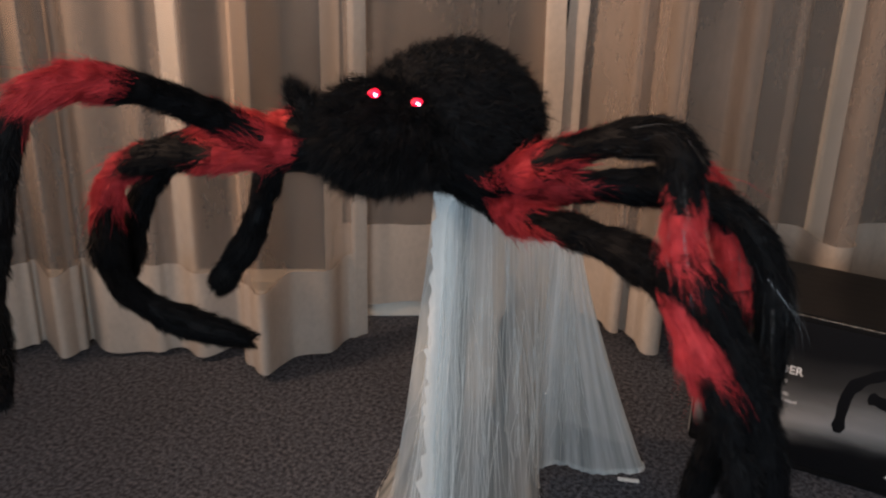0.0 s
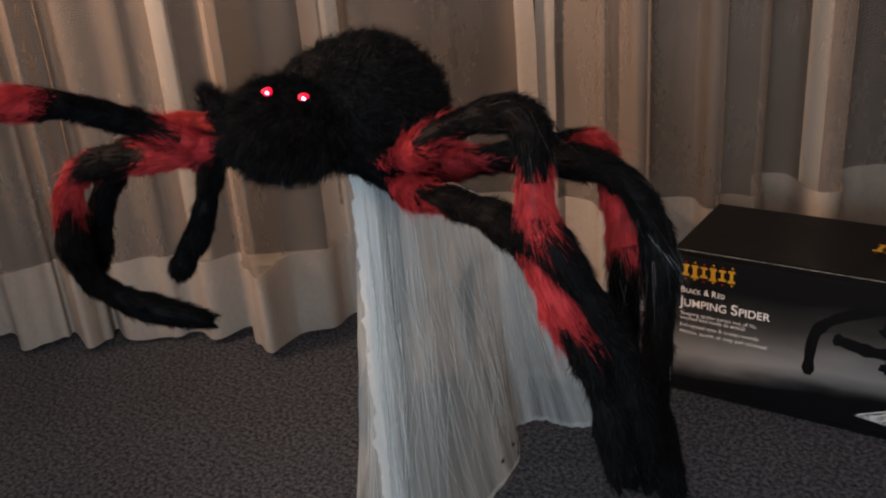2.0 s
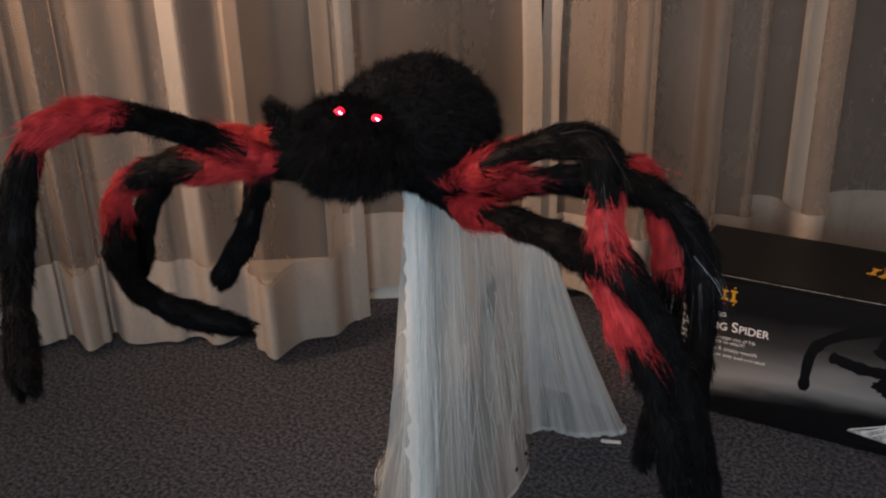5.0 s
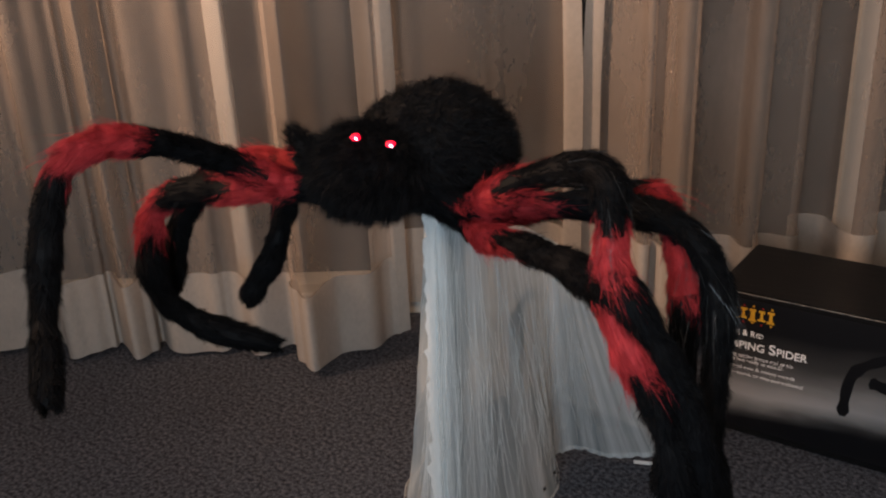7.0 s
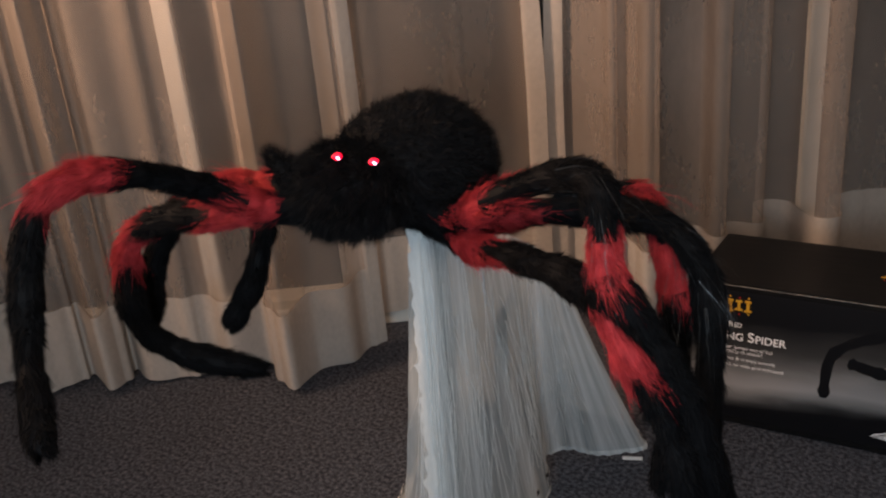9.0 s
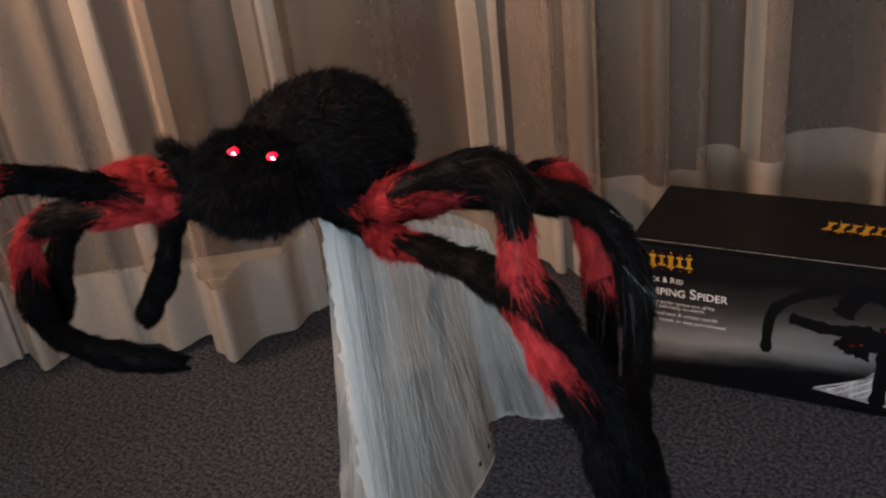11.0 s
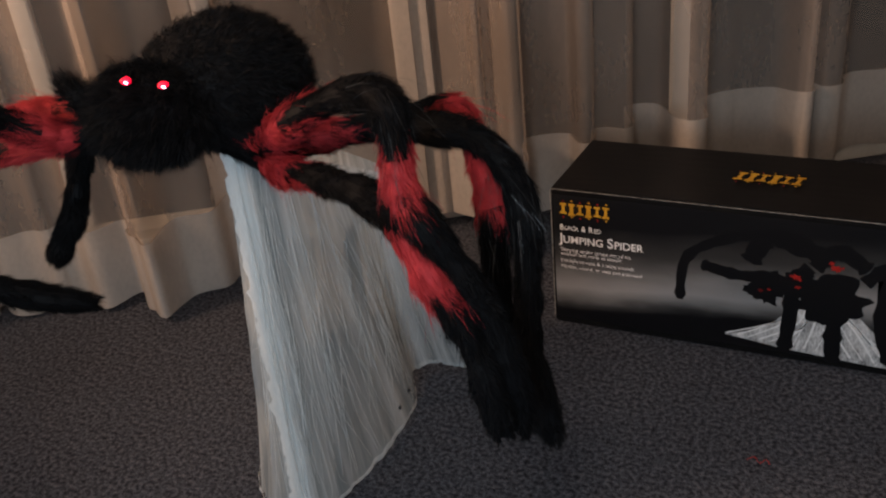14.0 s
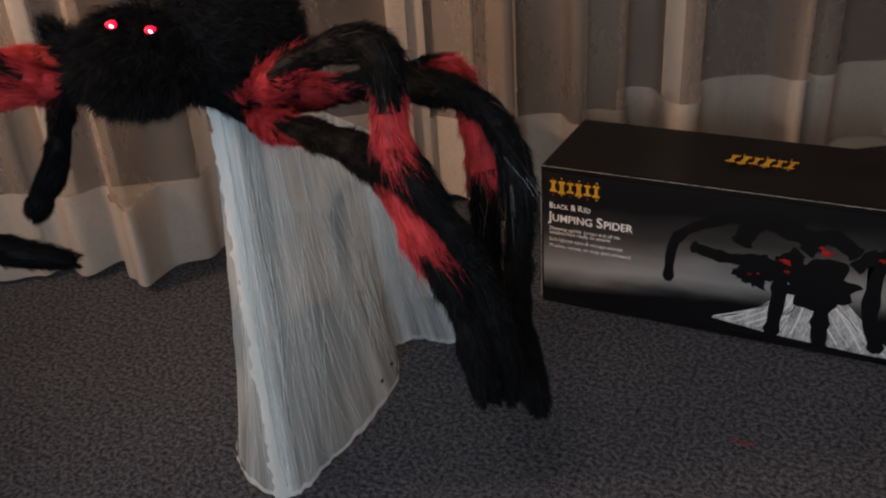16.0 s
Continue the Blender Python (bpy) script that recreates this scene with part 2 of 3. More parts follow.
# ---- curtains ----
def curtain(name, label, path, n, foot, seam, seed, ripple=1.0, part_start=0.0, part_end=0.0):
    """A floor-length sheer curtain that follows the plan path in folds, with a deep sewn hem."""
    rng = np.random.default_rng(seed)
    plan = smooth_path(path, n)
    d = np.gradient(plan, axis=0)
    d /= np.linalg.norm(d, axis=1)[:, None]
    nor = np.stack([d[:, 1], -d[:, 0]], 1)
    run = np.r_[0, np.cumsum(np.linalg.norm(np.diff(plan, axis=0), axis=1))]
    ph = rng.uniform(0, 6.3, 6)

    def sheet(levels, push):
        verts = []
        for z in levels:
            k = (z - foot) / (2.4 - foot)
            sway = 0.12 * np.sin(z * 1.1 + ph[5])
            fine = ripple * (0.034 * np.exp(-((np.sin(run * 11 + ph[0] + 1.7 * np.sin(run * 2.1 + ph[3]) + sway) - 1) ** 2) * 60) + 0.022 * np.exp(-((np.sin(run * 19 + ph[1] + 1.9 * np.sin(run * 3.3) + sway) - 1) ** 2) * 110)
                             + 0.003 * np.sin(run * 37 + ph[2] + 0.5 * z))
            wav = fine + push
            p = plan + nor * wav[:, None]
            # the folds gather a little towards the rail
            mid = O + np.outer((p - O) @ U, U) + N * 0.13
            p = p + (mid - p) * (0.12 * k * k)
            # the edges part from the next curtain higher up
            pull = (part_start * np.exp(-run / 0.09) + part_end * np.exp((run - run[-1]) / 0.09)) * max(0.0, z - 0.78)
            p = p + np.outer(pull, U)
            zz = np.full(n, z)
            if abs(z - seam) < 0.01:
                zz = zz + 0.004 * np.sin(run * 7 + ph[2]) + 0.003 * np.sin(run * 23 + ph[0])
            elif z < foot + 0.01:
                zz = zz + 0.006 * np.sin(run * 9 + ph[3]) + 0.004 * np.sin(run * 31 + ph[4])
            verts.append(np.c_[p, zz])
        faces = [(r * n + i, r * n + i + 1, (r + 1) * n + i + 1, (r + 1) * n + i) for r in range(len(levels) - 1) for i in range(n - 1)]
        return np.concatenate(verts), faces

    root = tagged(empty(name, (*path[len(path) // 2], 0)), label, "curtain", "curtains along the window")
    inv = root.matrix_basis.inverted()
    for what, levels, push, material in (("cloth", np.r_[seam - 0.004, np.linspace(seam + 0.1, 2.4, 9)], 0.0, SHEER), ("hem", np.linspace(foot, seam, 5), 0.004, HEM), ("hem_back", np.linspace(foot + 0.002, seam, 5), -0.004, HEM)):
        v, f = sheet(levels, push)
        ob = put(what, mesh_of(what, v, f, material, True), root)
        ob.matrix_parent_inverse = inv
    # the stiffer folded side edges
    for lo, hi in ((0.0, 0.05), (run[-1] - 0.05, run[-1])):
        keep = np.flatnonzero((run >= lo) & (run <= hi))
        lv = np.linspace(foot, 2.4, 12)
        full, _ = sheet(lv, 0.006)
        k = len(keep)
        v = np.concatenate([full[r * n + keep] for r in range(len(lv))])
        f = [(r * k + i, r * k + i + 1, (r + 1) * k + i + 1, (r + 1) * k + i) for r in range(len(lv) - 1) for i in range(k - 1)]
        ob = put("side_hem", mesh_of("side_hem", v, f, HEM, True), root)
        ob.matrix_parent_inverse = inv
    # the stitched line at the top of the hem
    v, f = sheet(np.array((seam - 0.002, seam + 0.004)), 0.006)
    ob = put("seam", mesh_of("seam", v, f, HEM, True), root)
    ob.matrix_parent_inverse = inv
    return root


curtain("curtain", "beige sheer curtain hanging in deep folds above the carpet",
        [(-2.75, -0.95), (-2.62, -1.02), (-2.5, -0.86), (-2.36, -0.93), (-2.25, -0.78), (-2.12, -0.85), (-2.0, -0.68), (-1.86, -0.72), (-1.74, -0.54), (-1.60, -0.58),
         (-1.56, -0.455), (-1.42, -0.51), (-1.455, -0.395), (-1.365, -0.41), (-1.25, -0.29), (-1.15, -0.31), (-1.10, -0.225), (-1.02, -0.27), (-0.945, -0.31), (-0.965, -0.185),
         (-0.895, -0.12), (-0.925, -0.02), (-0.90, 0.03)], 700, 0.02, 0.245, 3, 0.6)
def plan_at(places):
    """Places given along the curtained wall and out from it, as plan points."""
    return [tuple(O + U * a + N * b) for a, b in places]


curtain("curtain", "flat beige sheer curtain ending just above the baseboard",
        plan_at([(-0.10, 0.035), (-0.03, 0.025), (0.11, 0.03), (0.24, 0.02), (0.30, 0.034), (0.37, 0.026), (0.42, 0.03), (0.448, 0.06), (0.462, 0.09), (0.508, 0.10)]), 260, 0.055, 0.285, 5, 0.35, 0.0, -0.06)
curtain("curtain", "beige sheer curtain in loose folds behind the black box",
        plan_at([(0.506, 0.078), (0.53, 0.088), (0.556, 0.092), (0.574, 0.083), (0.592, 0.10), (0.62, 0.135), (0.645, 0.17), (0.655, 0.215), (0.668, 0.218), (0.676, 0.18), (0.694, 0.20), (0.708, 0.26), (0.711, 0.325),
                 (0.731, 0.340), (0.752, 0.325), (0.761, 0.25), (0.782, 0.175), (0.83, 0.16), (0.89, 0.165), (0.908, 0.18), (0.915, 0.235), (0.935, 0.25), (0.955, 0.235), (0.965, 0.17), (1.0, 0.165), (1.03, 0.18), (1.058, 0.195),
                 (1.085, 0.16), (1.092, 0.075), (1.113, 0.045), (1.16, 0.05), (1.195, 0.075), (1.205, 0.16), (1.225, 0.21), (1.265, 0.215), (1.288, 0.17), (1.31, 0.06), (1.373, 0.024), (1.48, 0.022), (1.552, 0.04), (1.587, 0.115),
                 (1.622, 0.125), (1.632, 0.06), (1.655, 0.055), (1.672, 0.10), (1.72, 0.10), (1.75, 0.05), (1.80, 0.024), (1.945, 0.024), (2.0, 0.09), (2.1, 0.05), (2.3, 0.1), (2.6, 0.05), (2.9, 0.08)]), 1100, 0.055, 0.285, 7, 0.12, 0.07)


# ---- the packing box ----
BW, BD, BH = 1.02, 0.285, 0.36
box = tagged(empty("packing_box", (0, 0, 0)), "closed glossy black printed cardboard box lying on the carpet", "box")
bm = block(0, 0, 0.002, BW, BD, BH, 0.004)
bmesh.ops.subdivide_edges(bm, edges=[e for e in bm.edges if e.calc_length() > 0.2], cuts=8, use_grid_fill=True)
for v in bm.verts:
    # the lid bows a little and the carton leans a touch out of square
    u = v.co.x / BW
    if v.co.z > BH - 0.001:
        v.co.z += -0.006 * math.sin(math.pi * u) * math.sin(math.pi * v.co.y / BD)
for v in bm.verts:
    v.co.x += 0.009 * v.co.y / BD
part("carton", bm, CARD, box)
part("lid_edge", block(0.004, -0.0012, BH - 0.0035, BW - 0.004, 0.0006, BH - 0.0023), PALE_EDGE, box, "patchy pale front edge of the lid")
part("corner_edge", block(-0.0008, -0.0008, 0.02, 0.0012, 0.0012, BH - 0.005), PALE_EDGE, box, "patchy pale corner edge")


def flat(name, polygon, material, lift, label="", on="front"):
    """A flat printed shape on the box: polygon of (along, up) on the front, or (along, back) on the lid."""
    if on == "front":
        v = [(x, -lift, z) for x, z in polygon]
    else:
        v = [(x, y, BH + lift) for x, y in polygon]
    return put(name, mesh_of(name, v, [tuple(range(len(v)))], material), box, label)


def ink_panel():
    """The grey misty band of the printed scene, fading to black at the top and the bottom."""
    m = mat("printed_mist", (0.2, 0.2, 0.2), 0.3)
    b = m.node_tree.nodes["Principled BSDF"]
    co = node(m, "ShaderNodeTexCoord")
    sep = node(m, "ShaderNodeSeparateXYZ")
    link(m, co, "Object", sep, "Vector")
    nz = node(m, "ShaderNodeTexNoise", Scale=5.0, Detail=4.0)
    mp = node(m, "ShaderNodeMapping", Scale=(1, 1, 3.5))
    link(m, co, "Object", mp, "Vector")
    link(m, mp, "Vector", nz, "Vector")
    add = node(m, "ShaderNodeMath")
    add.operation = "MULTIPLY_ADD"
    add.inputs[1].default_value, add.inputs[2].default_value = 0.055, -0.0275
    link(m, nz, "Fac", add, 0)
    s2 = node(m, "ShaderNodeMath")
    link(m, sep, "Z", s2, 0)
    link(m, add, "Value", s2, 1)
    tilt = node(m, "ShaderNodeMath")
    tilt.operation = "MULTIPLY_ADD"
    tilt.inputs[1].default_value = -0.095
    link(m, sep, "X", tilt, 0)
    link(m, s2, "Value", tilt, 2)
    ramp = node(m, "ShaderNodeValToRGB")
    e = ramp.color_ramp.elements
    e[0].position, e[0].color = 0.040, (0.004, 0.004, 0.005, 1)
    e[1].position, e[1].color = 0.255, (0.005, 0.005, 0.006, 1)
    for pos, c in ((0.056, 0.035), (0.078, 0.16), (0.102, 0.25), (0.128, 0.20), (0.158, 0.085), (0.195, 0.03)):
        ramp.color_ramp.elements.new(pos).color = (c, c, c * 1.01, 1)
    link(m, tilt, "Value", ramp, "Fac")
    link(m, ramp, "Color", b, "Base Color")
    return m


flat("printed_panel", [(0.006, 0.02), (BW - 0.006, 0.02), (BW - 0.006, 0.345), (0.006, 0.345)], ink_panel(), 0.0016, "printed misty grey scene")


def lettering(text, size, x, z, material, lift=0.0022, squeeze=1.0):
    c = bpy.data.curves.new("lettering", "FONT")
    c.body, c.size, c.offset = text, size, size * (0.012 if size > 0.014 else 0.0)
    tmp = bpy.data.objects.new("tmp", c)
    scene.collection.objects.link(tmp)
    me = bpy.data.meshes.new_from_object(tmp.evaluated_get(bpy.context.evaluated_depsgraph_get()))
    bpy.data.objects.remove(tmp)
    me.materials.clear()
    me.materials.append(material)
    ob = put("lettering", me, box)
    ob.matrix_basis = Matrix.Translation((x, -lift, z)) @ pose(0, 0, 0, 90) @ Matrix.Diagonal((squeeze, 1, 1, 1))
    return ob


def small_caps(words, big, small, x, z, width):
    """Words in capitals and small capitals, fitted to a width."""
    made, at = [], 0.0
    for w in words:
        for k, chunk in enumerate((w[0], w[1:])):
            if chunk:
                ob = lettering(chunk, big if k == 0 else small, x + at, z, WHITE_INK)
                at += (max(v.co.x for v in ob.data.vertices) + 0.0016)
                made.append(ob)
        at += big * 0.25
    k = width / at
    for ob in made:
        ob.matrix_basis = Matrix.Translation((x, 0, 0)) @ Matrix.Diagonal((k, 1, 1, 1)) @ Matrix.Translation((-x, 0, 0)) @ ob.matrix_basis


small_caps(["BLACK", "&", "RED"], 0.020, 0.0155, 0.020, 0.257, 0.102)
small_caps(["JUMPING", "SPIDER"], 0.034, 0.026, 0.019, 0.224, 0.204)
for k, (line, w) in enumerate((("Sleeping spider jumps out of his", 0.165), ("webbed bed ready to attack!", 0.143), ("Evil-lighted eyes & creepy sounds", 0.172), ("Motion, sound, or step pad activated", 0.190))):
    ob = lettering(line, 0.0125, 0.020, (0.202, 0.191, 0.173, 0.157)[k], WHITE_INK)
    ob.matrix_basis = ob.matrix_basis @ Matrix.Diagonal((w / max(v.co.x for v in ob.data.vertices), 1, 1, 1))


def emblem(x0, z0, wide, high, on, skew=0.0):
    """The maker's mark as plain gold bars with small red and gold dots."""
    for k, (tall, drop, stem) in enumerate(((0.85, 0.1, 0.45), (0.95, 0.0, 0.55), (0.8, 0.12, 0.36), (0.95, 0.0, 0.6), (0.8, 0.12, 0.36), (0.9, 0.06, 0.42))):
        mid, half = (0.083 + 0.167 * k) * wide, 0.072 * wide
        for lo, hi, share in ((0.0, 0.2, 1.0), (0.2, 0.8, stem), (0.8, 1.0, 0.92)):
            p, q = (drop + lo * tall) * high, (drop + hi * tall) * high
            flat("emblem_bar", [(x0 + mid - half * share + skew * lo, z0 + p), (x0 + mid + half * share + skew * lo, z0 + p), (x0 + mid + half * share * 0.9 + skew * hi, z0 + q), (x0 + mid - half * share * 0.9 + skew * hi, z0 + q)],
                 GOLD_INK, 0.0024, "", on)
    for k in range(6):
        for z in ((-0.15, 1.1)):
            cx, cz = x0 + (0.08 + 0.17 * k) * wide, z0 + (z + 0.05 * (k % 2)) * high
            flat("emblem_dot", [(cx - 0.003, cz), (cx, cz - 0.003), (cx + 0.003, cz), (cx, cz + 0.003)], GOLD_INK if k % 2 else RED_INK, 0.0024, "", on)


emblem(0.020, 0.295, 0.118, 0.032, "front")
emblem(0.372, 0.125, 0.145, 0.045, "lid", 0.01)

# the printed spider and its web mound
web = [(0.395, 0.045), (0.45, 0.062), (0.49, 0.088), (0.52, 0.12), (0.56, 0.145), (0.66, 0.14), (0.70, 0.10), (0.735, 0.06), (0.79, 0.028), (0.76, 0.022), (0.7, 0.022), (0.53, 0.03)]
flat("printed_web", web, varied(mat("printed_web", (0.5, 0.5, 0.5), 0.3), (0.09, 0.09, 0.095), (0.85, 0.85, 0.85), 24, stretch=(1.8, 1, 0.6), grain=0.45), 0.0019, "printed white web mound")


def ribbon(points, width, material, lift, name):
    p = smooth_path(points, 16)
    d = np.gradient(p, axis=0)
    d /= np.linalg.norm(d, axis=1)[:, None]
    side = np.stack([-d[:, 1], d[:, 0]], 1)
    w = width * (0.95 + 0.14 * np.sin(np.arange(16) * 2.3) + 0.1 * np.sin(np.arange(16) * 5.1))[:, None] * 0.5 * np.sqrt(np.clip((1.02 - np.linspace(0, 1, 16)) * 12, 0.05, 1))[:, None]
    poly = np.r_[p + side * w, (p - side * w)[::-1]]
    flat(name, [tuple(q) for q in poly], material, lift)


# bright strands of the printed web, fanned from under the body to the ground
for k in range(17):
    a = k / 16
    foot_x = 0.40 + 0.375 * a
    rise = 0.048 - 0.022 * a
    ribbon([(0.545 + 0.09 * a, 0.15), (0.50 + 0.19 * a + 0.012 * math.sin(5 * k), 0.095), (foot_x, rise)], 0.0035 + 0.0015 * math.sin(3 * k), WHITE_INK, 0.00193, "printed_strand")
for k, (pts, w) in enumerate((([(0.44, 0.30), (0.36, 0.27), (0.305, 0.22), (0.296, 0.118)], 0.024), ([(0.50, 0.21), (0.42, 0.20), (0.34, 0.215)], 0.028), ([(0.58, 0.27), (0.48, 0.30), (0.44, 0.235)], 0.045),
               ([(0.56, 0.24), (0.53, 0.2), (0.53, 0.13), (0.523, 0.025)], 0.033), ([(0.62, 0.2), (0.617, 0.1), (0.622, 0.014)], 0.036), ([(0.665, 0.22), (0.705, 0.25), (0.708, 0.12), (0.735, 0.03)], 0.032),
               ([(0.57, 0.24), (0.61, 0.285), (0.67, 0.25)], 0.036), ([(0.68, 0.24), (0.76, 0.27), (0.81, 0.22), (0.83, 0.1)], 0.032))):
    ribbon(pts, w, DARK_INK, 0.00198 + 0.00004 * k, "printed_leg")
t = np.linspace(0, 2 * math.pi, 20, endpoint=False)
def blot(cx, cz, rx, rz, rough, seed):
    """A ragged round outline, as fur prints."""
    return [(cx + rx * (1 + rough * noise.noise((seed, 3 * math.cos(q), 3 * math.sin(q))) + 0.4 * rough * noise.noise((seed, 11 * math.cos(q), 11 * math.sin(q)))) * math.cos(q),
             cz + rz * (1 + rough * noise.noise((seed, 3 * math.cos(q), 3 * math.sin(q))) + 0.4 * rough * noise.noise((seed, 11 * math.cos(q), 11 * math.sin(q)))) * math.sin(q)) for q in np.linspace(0, 2 * math.pi, 48, endpoint=False)]


flat("printed_body", blot(0.605, 0.168, 0.068, 0.062, 0.35, 2.2), DARK_INK, 0.00232)
flat("printed_head", blot(0.475, 0.172, 0.038, 0.030, 0.6, 5.7), DARK_INK, 0.0023)
flat("printed_neck", blot(0.535, 0.195, 0.05, 0.03, 0.5, 9.1), DARK_INK, 0.0024)
for n, (cx, cz, r) in enumerate(((0.466, 0.170, 0.005), (0.483, 0.175, 0.004), (0.535, 0.212, 0.010), (0.54, 0.19, 0.006), (0.61, 0.246, 0.012), (0.735, 0.262, 0.014), (0.60, 0.258, 0.006), (0.715, 0.248, 0.008))):
    flat("printed_red_spot", blot(cx, cz, r, 0.6 * r, 0.9, 3.3 * n), RED_INK, 0.0026)


def joined(groups):
    verts, faces, at = [], [], 0
    for v, f in groups:
        verts.append(v)
        faces += [tuple(q + at for q in face) for face in f]
        at += len(v)
    return np.concatenate(verts), faces


def tube(path, radius, rings=14):
    """A closed tube along the path with a radius at each place, its frames, and its faces."""
    n = len(path)
    t = np.gradient(path, axis=0)
    t /= np.linalg.norm(t, axis=1)[:, None]
    ref = np.tile(np.array((0.3, 0.8, 0.5)), (n, 1))
    a = np.cross(t, ref)
    a /= np.linalg.norm(a, axis=1)[:, None]
    b = np.cross(t, a)
    ang = np.arange(rings) / rings * 2 * math.pi
    verts = path[:, None] + radius[:, None, None] * (np.cos(ang)[None, :, None] * a[:, None] + np.sin(ang)[None, :, None] * b[:, None])
    faces = [(i * rings + j, (i + 1) * rings + j, (i + 1) * rings + (j + 1) % rings, i * rings + (j + 1) % rings) for i in range(n - 1) for j in range(rings)]
    faces += [tuple(range(rings)), tuple((n - 1) * rings + j for j in range(rings))[::-1]]
    return verts.reshape(-1, 3), faces, t, a, b


# ---- the gauze-covered stand ----
def gauze_tent():
    root = tagged(empty("gauze_cover", (-0.25, -0.5, 0)), "thin greyish-white gauze cloth draped over a stand to the carpet", "cloth")
    top = smooth_path([(-0.208, -0.795, 0.775), (-0.180, -0.810, 0.770), (-0.15, -0.75, 0.75), (-0.14, -0.65, 0.69), (-0.128, -0.55, 0.635), (-0.120, -0.50, 0.605), (-0.12, -0.45, 0.58), (-0.17, -0.45, 0.60),
                       (-0.20, -0.50, 0.64), (-0.212, -0.58, 0.69), (-0.214, -0.68, 0.73), (-0.212, -0.76, 0.765)], 360, True)
    foot = smooth_path([(-0.32, -0.765, 0.006), (-0.205, -0.79, 0.006), (-0.178, -0.66, 0.008), (-0.175, -0.43, 0.008), (-0.225, -0.315, 0.03), (-0.13, -0.265, 0.02), (-0.045, -0.175, 0.008), (-0.17, -0.11, 0.02),
                        (-0.40, -0.13, 0.02), (-0.53, -0.28, 0.012), (-0.465, -0.54, 0.01), (-0.385, -0.69, 0.01)], 360, True)
    rng = np.random.default_rng(11)
    a = np.arange(360) / 360 * 2 * math.pi
    ripple = sum(rng.uniform(0.3, 1.0) / k**0.7 * 1.6 * np.sin(k * a + rng.uniform(0, 6.3)) for k in (7, 11, 17, 26, 37))
    jag = sum(rng.uniform(0.3, 1.0) / k**0.4 * np.sin(k * a + rng.uniform(0, 6.3)) for k in (7, 13, 23, 41, 67)) + rng.normal(0, 0.12, 360)
    rows, verts = 26, []
    flare = np.clip(np.sin((np.arange(360) / 360 - 0.62) / 0.38 * math.pi), 0, 1)
    for r in range(rows):
        v = r / (rows - 1)
        # the cloth hangs straight down the front corner and flares late at the sides
        k = (v ** (1.12 + 0.9 * flare))[:, None]
        p = top + (foot - top) * k
        p[:, 2] = top[:, 2] + (foot[:, 2] - top[:, 2]) * v
        out = p[:, :2] - np.array((-0.24, -0.5))
        out /= np.linalg.norm(out, axis=1)[:, None]
        p[:, :2] += out * ((0.0028 + 0.006 * v) * ripple * min(1, 5 * v))[:, None]
        if r == rows - 1:
            p[:, 2] = np.maximum(0.003, p[:, 2] + 0.009 * jag)
        verts.append(p)
    n = 360
    faces = [(r * n + i, (r + 1) * n + i, (r + 1) * n + (i + 1) % n, r * n + (i + 1) % n) for r in range(rows - 1) for i in range(n)]
    me = mesh_of("gauze", np.concatenate(verts), faces, GAUZE, True)
    # threads run down the cloth: u round it and v down it, both in metres
    uv = me.uv_layers.new(name="weave")
    co = np.array([((i + di) / n * 2.2, (r + dr) / rows * 0.8) for r in range(rows - 1) for i in range(n) for di, dr in ((0, 0), (0, 1), (1, 1), (1, 0))])
    uv.data.foreach_set("uv", co.ravel())
    ob = put("gauze", me, root)
    ob.matrix_parent_inverse = root.matrix_basis.inverted()
    # the ruffled selvage down the front corner, the torn hem strip and loose strands
    v = []
    for r in range(90):
        k = r / 89
        c = np.array((-0.190, -0.812, 0.772)) + (np.array((-0.218, -0.797, 0.006)) - np.array((-0.190, -0.812, 0.772))) * np.array((k**1.12, k**1.12, k))
        ruffle = 0.005 + 0.007 * noise.noise((r * 0.10, 0, 1)) + 0.012 * noise.noise((r * 0.37, 3, 1)) + 0.007 * noise.noise((r * 1.3, 5, 1))
        # its frayed edge stands off the cloth, the other side lies in it
        v += [c + np.array((-0.002 - 0.9 * ruffle, -0.006, 0)), c + np.array((0.007, -0.005, 0)), c + np.array((0.020 + 0.006 * noise.noise((r * 0.08, 9, 1)), 0.012, 0))]
    f = [q for r in range(89) for q in ((3 * r, 3 * r + 3, 3 * r + 4, 3 * r + 1), (3 * r + 1, 3 * r + 4, 3 * r + 5, 3 * r + 2))]
    ob = put("selvage", mesh_of("selvage", v, f, HEMGAUZE, True), root, "thicker ruffled white edge of the cloth")
    ob.matrix_parent_inverse = root.matrix_basis.inverted()
    # the frayed, doubled lower edge
    at, v = np.stack(verts), []
    for i in range(n):
        h = 0.014 + 0.010 * noise.noise((i * 0.06, 1, 4)) + 0.006 * noise.noise((i * 0.37, 2, 4))
        low, up = at[-1, i], at[-2, i]
        d = (up - low) / np.linalg.norm(up - low)
        o = np.array((*(low[:2] - np.array((-0.24, -0.5))), 0))
        o *= 0.004 / np.linalg.norm(o)
        v += [low + o, low + d * h + o * (1.2 + 0.8 * noise.noise((i * 0.21, 8, 4)))]
    f = [(2 * i, 2 * ((i + 1) % n), 2 * ((i + 1) % n) + 1, 2 * i + 1) for i in range(n)]
    ob = put("frayed_hem", mesh_of("frayed_hem", v, f, HEMGAUZE, True), root, "thicker frayed lower edge of the cloth")
    ob.matrix_parent_inverse = root.matrix_basis.inverted()
    # threads hang on the face of the cloth
    groups = []
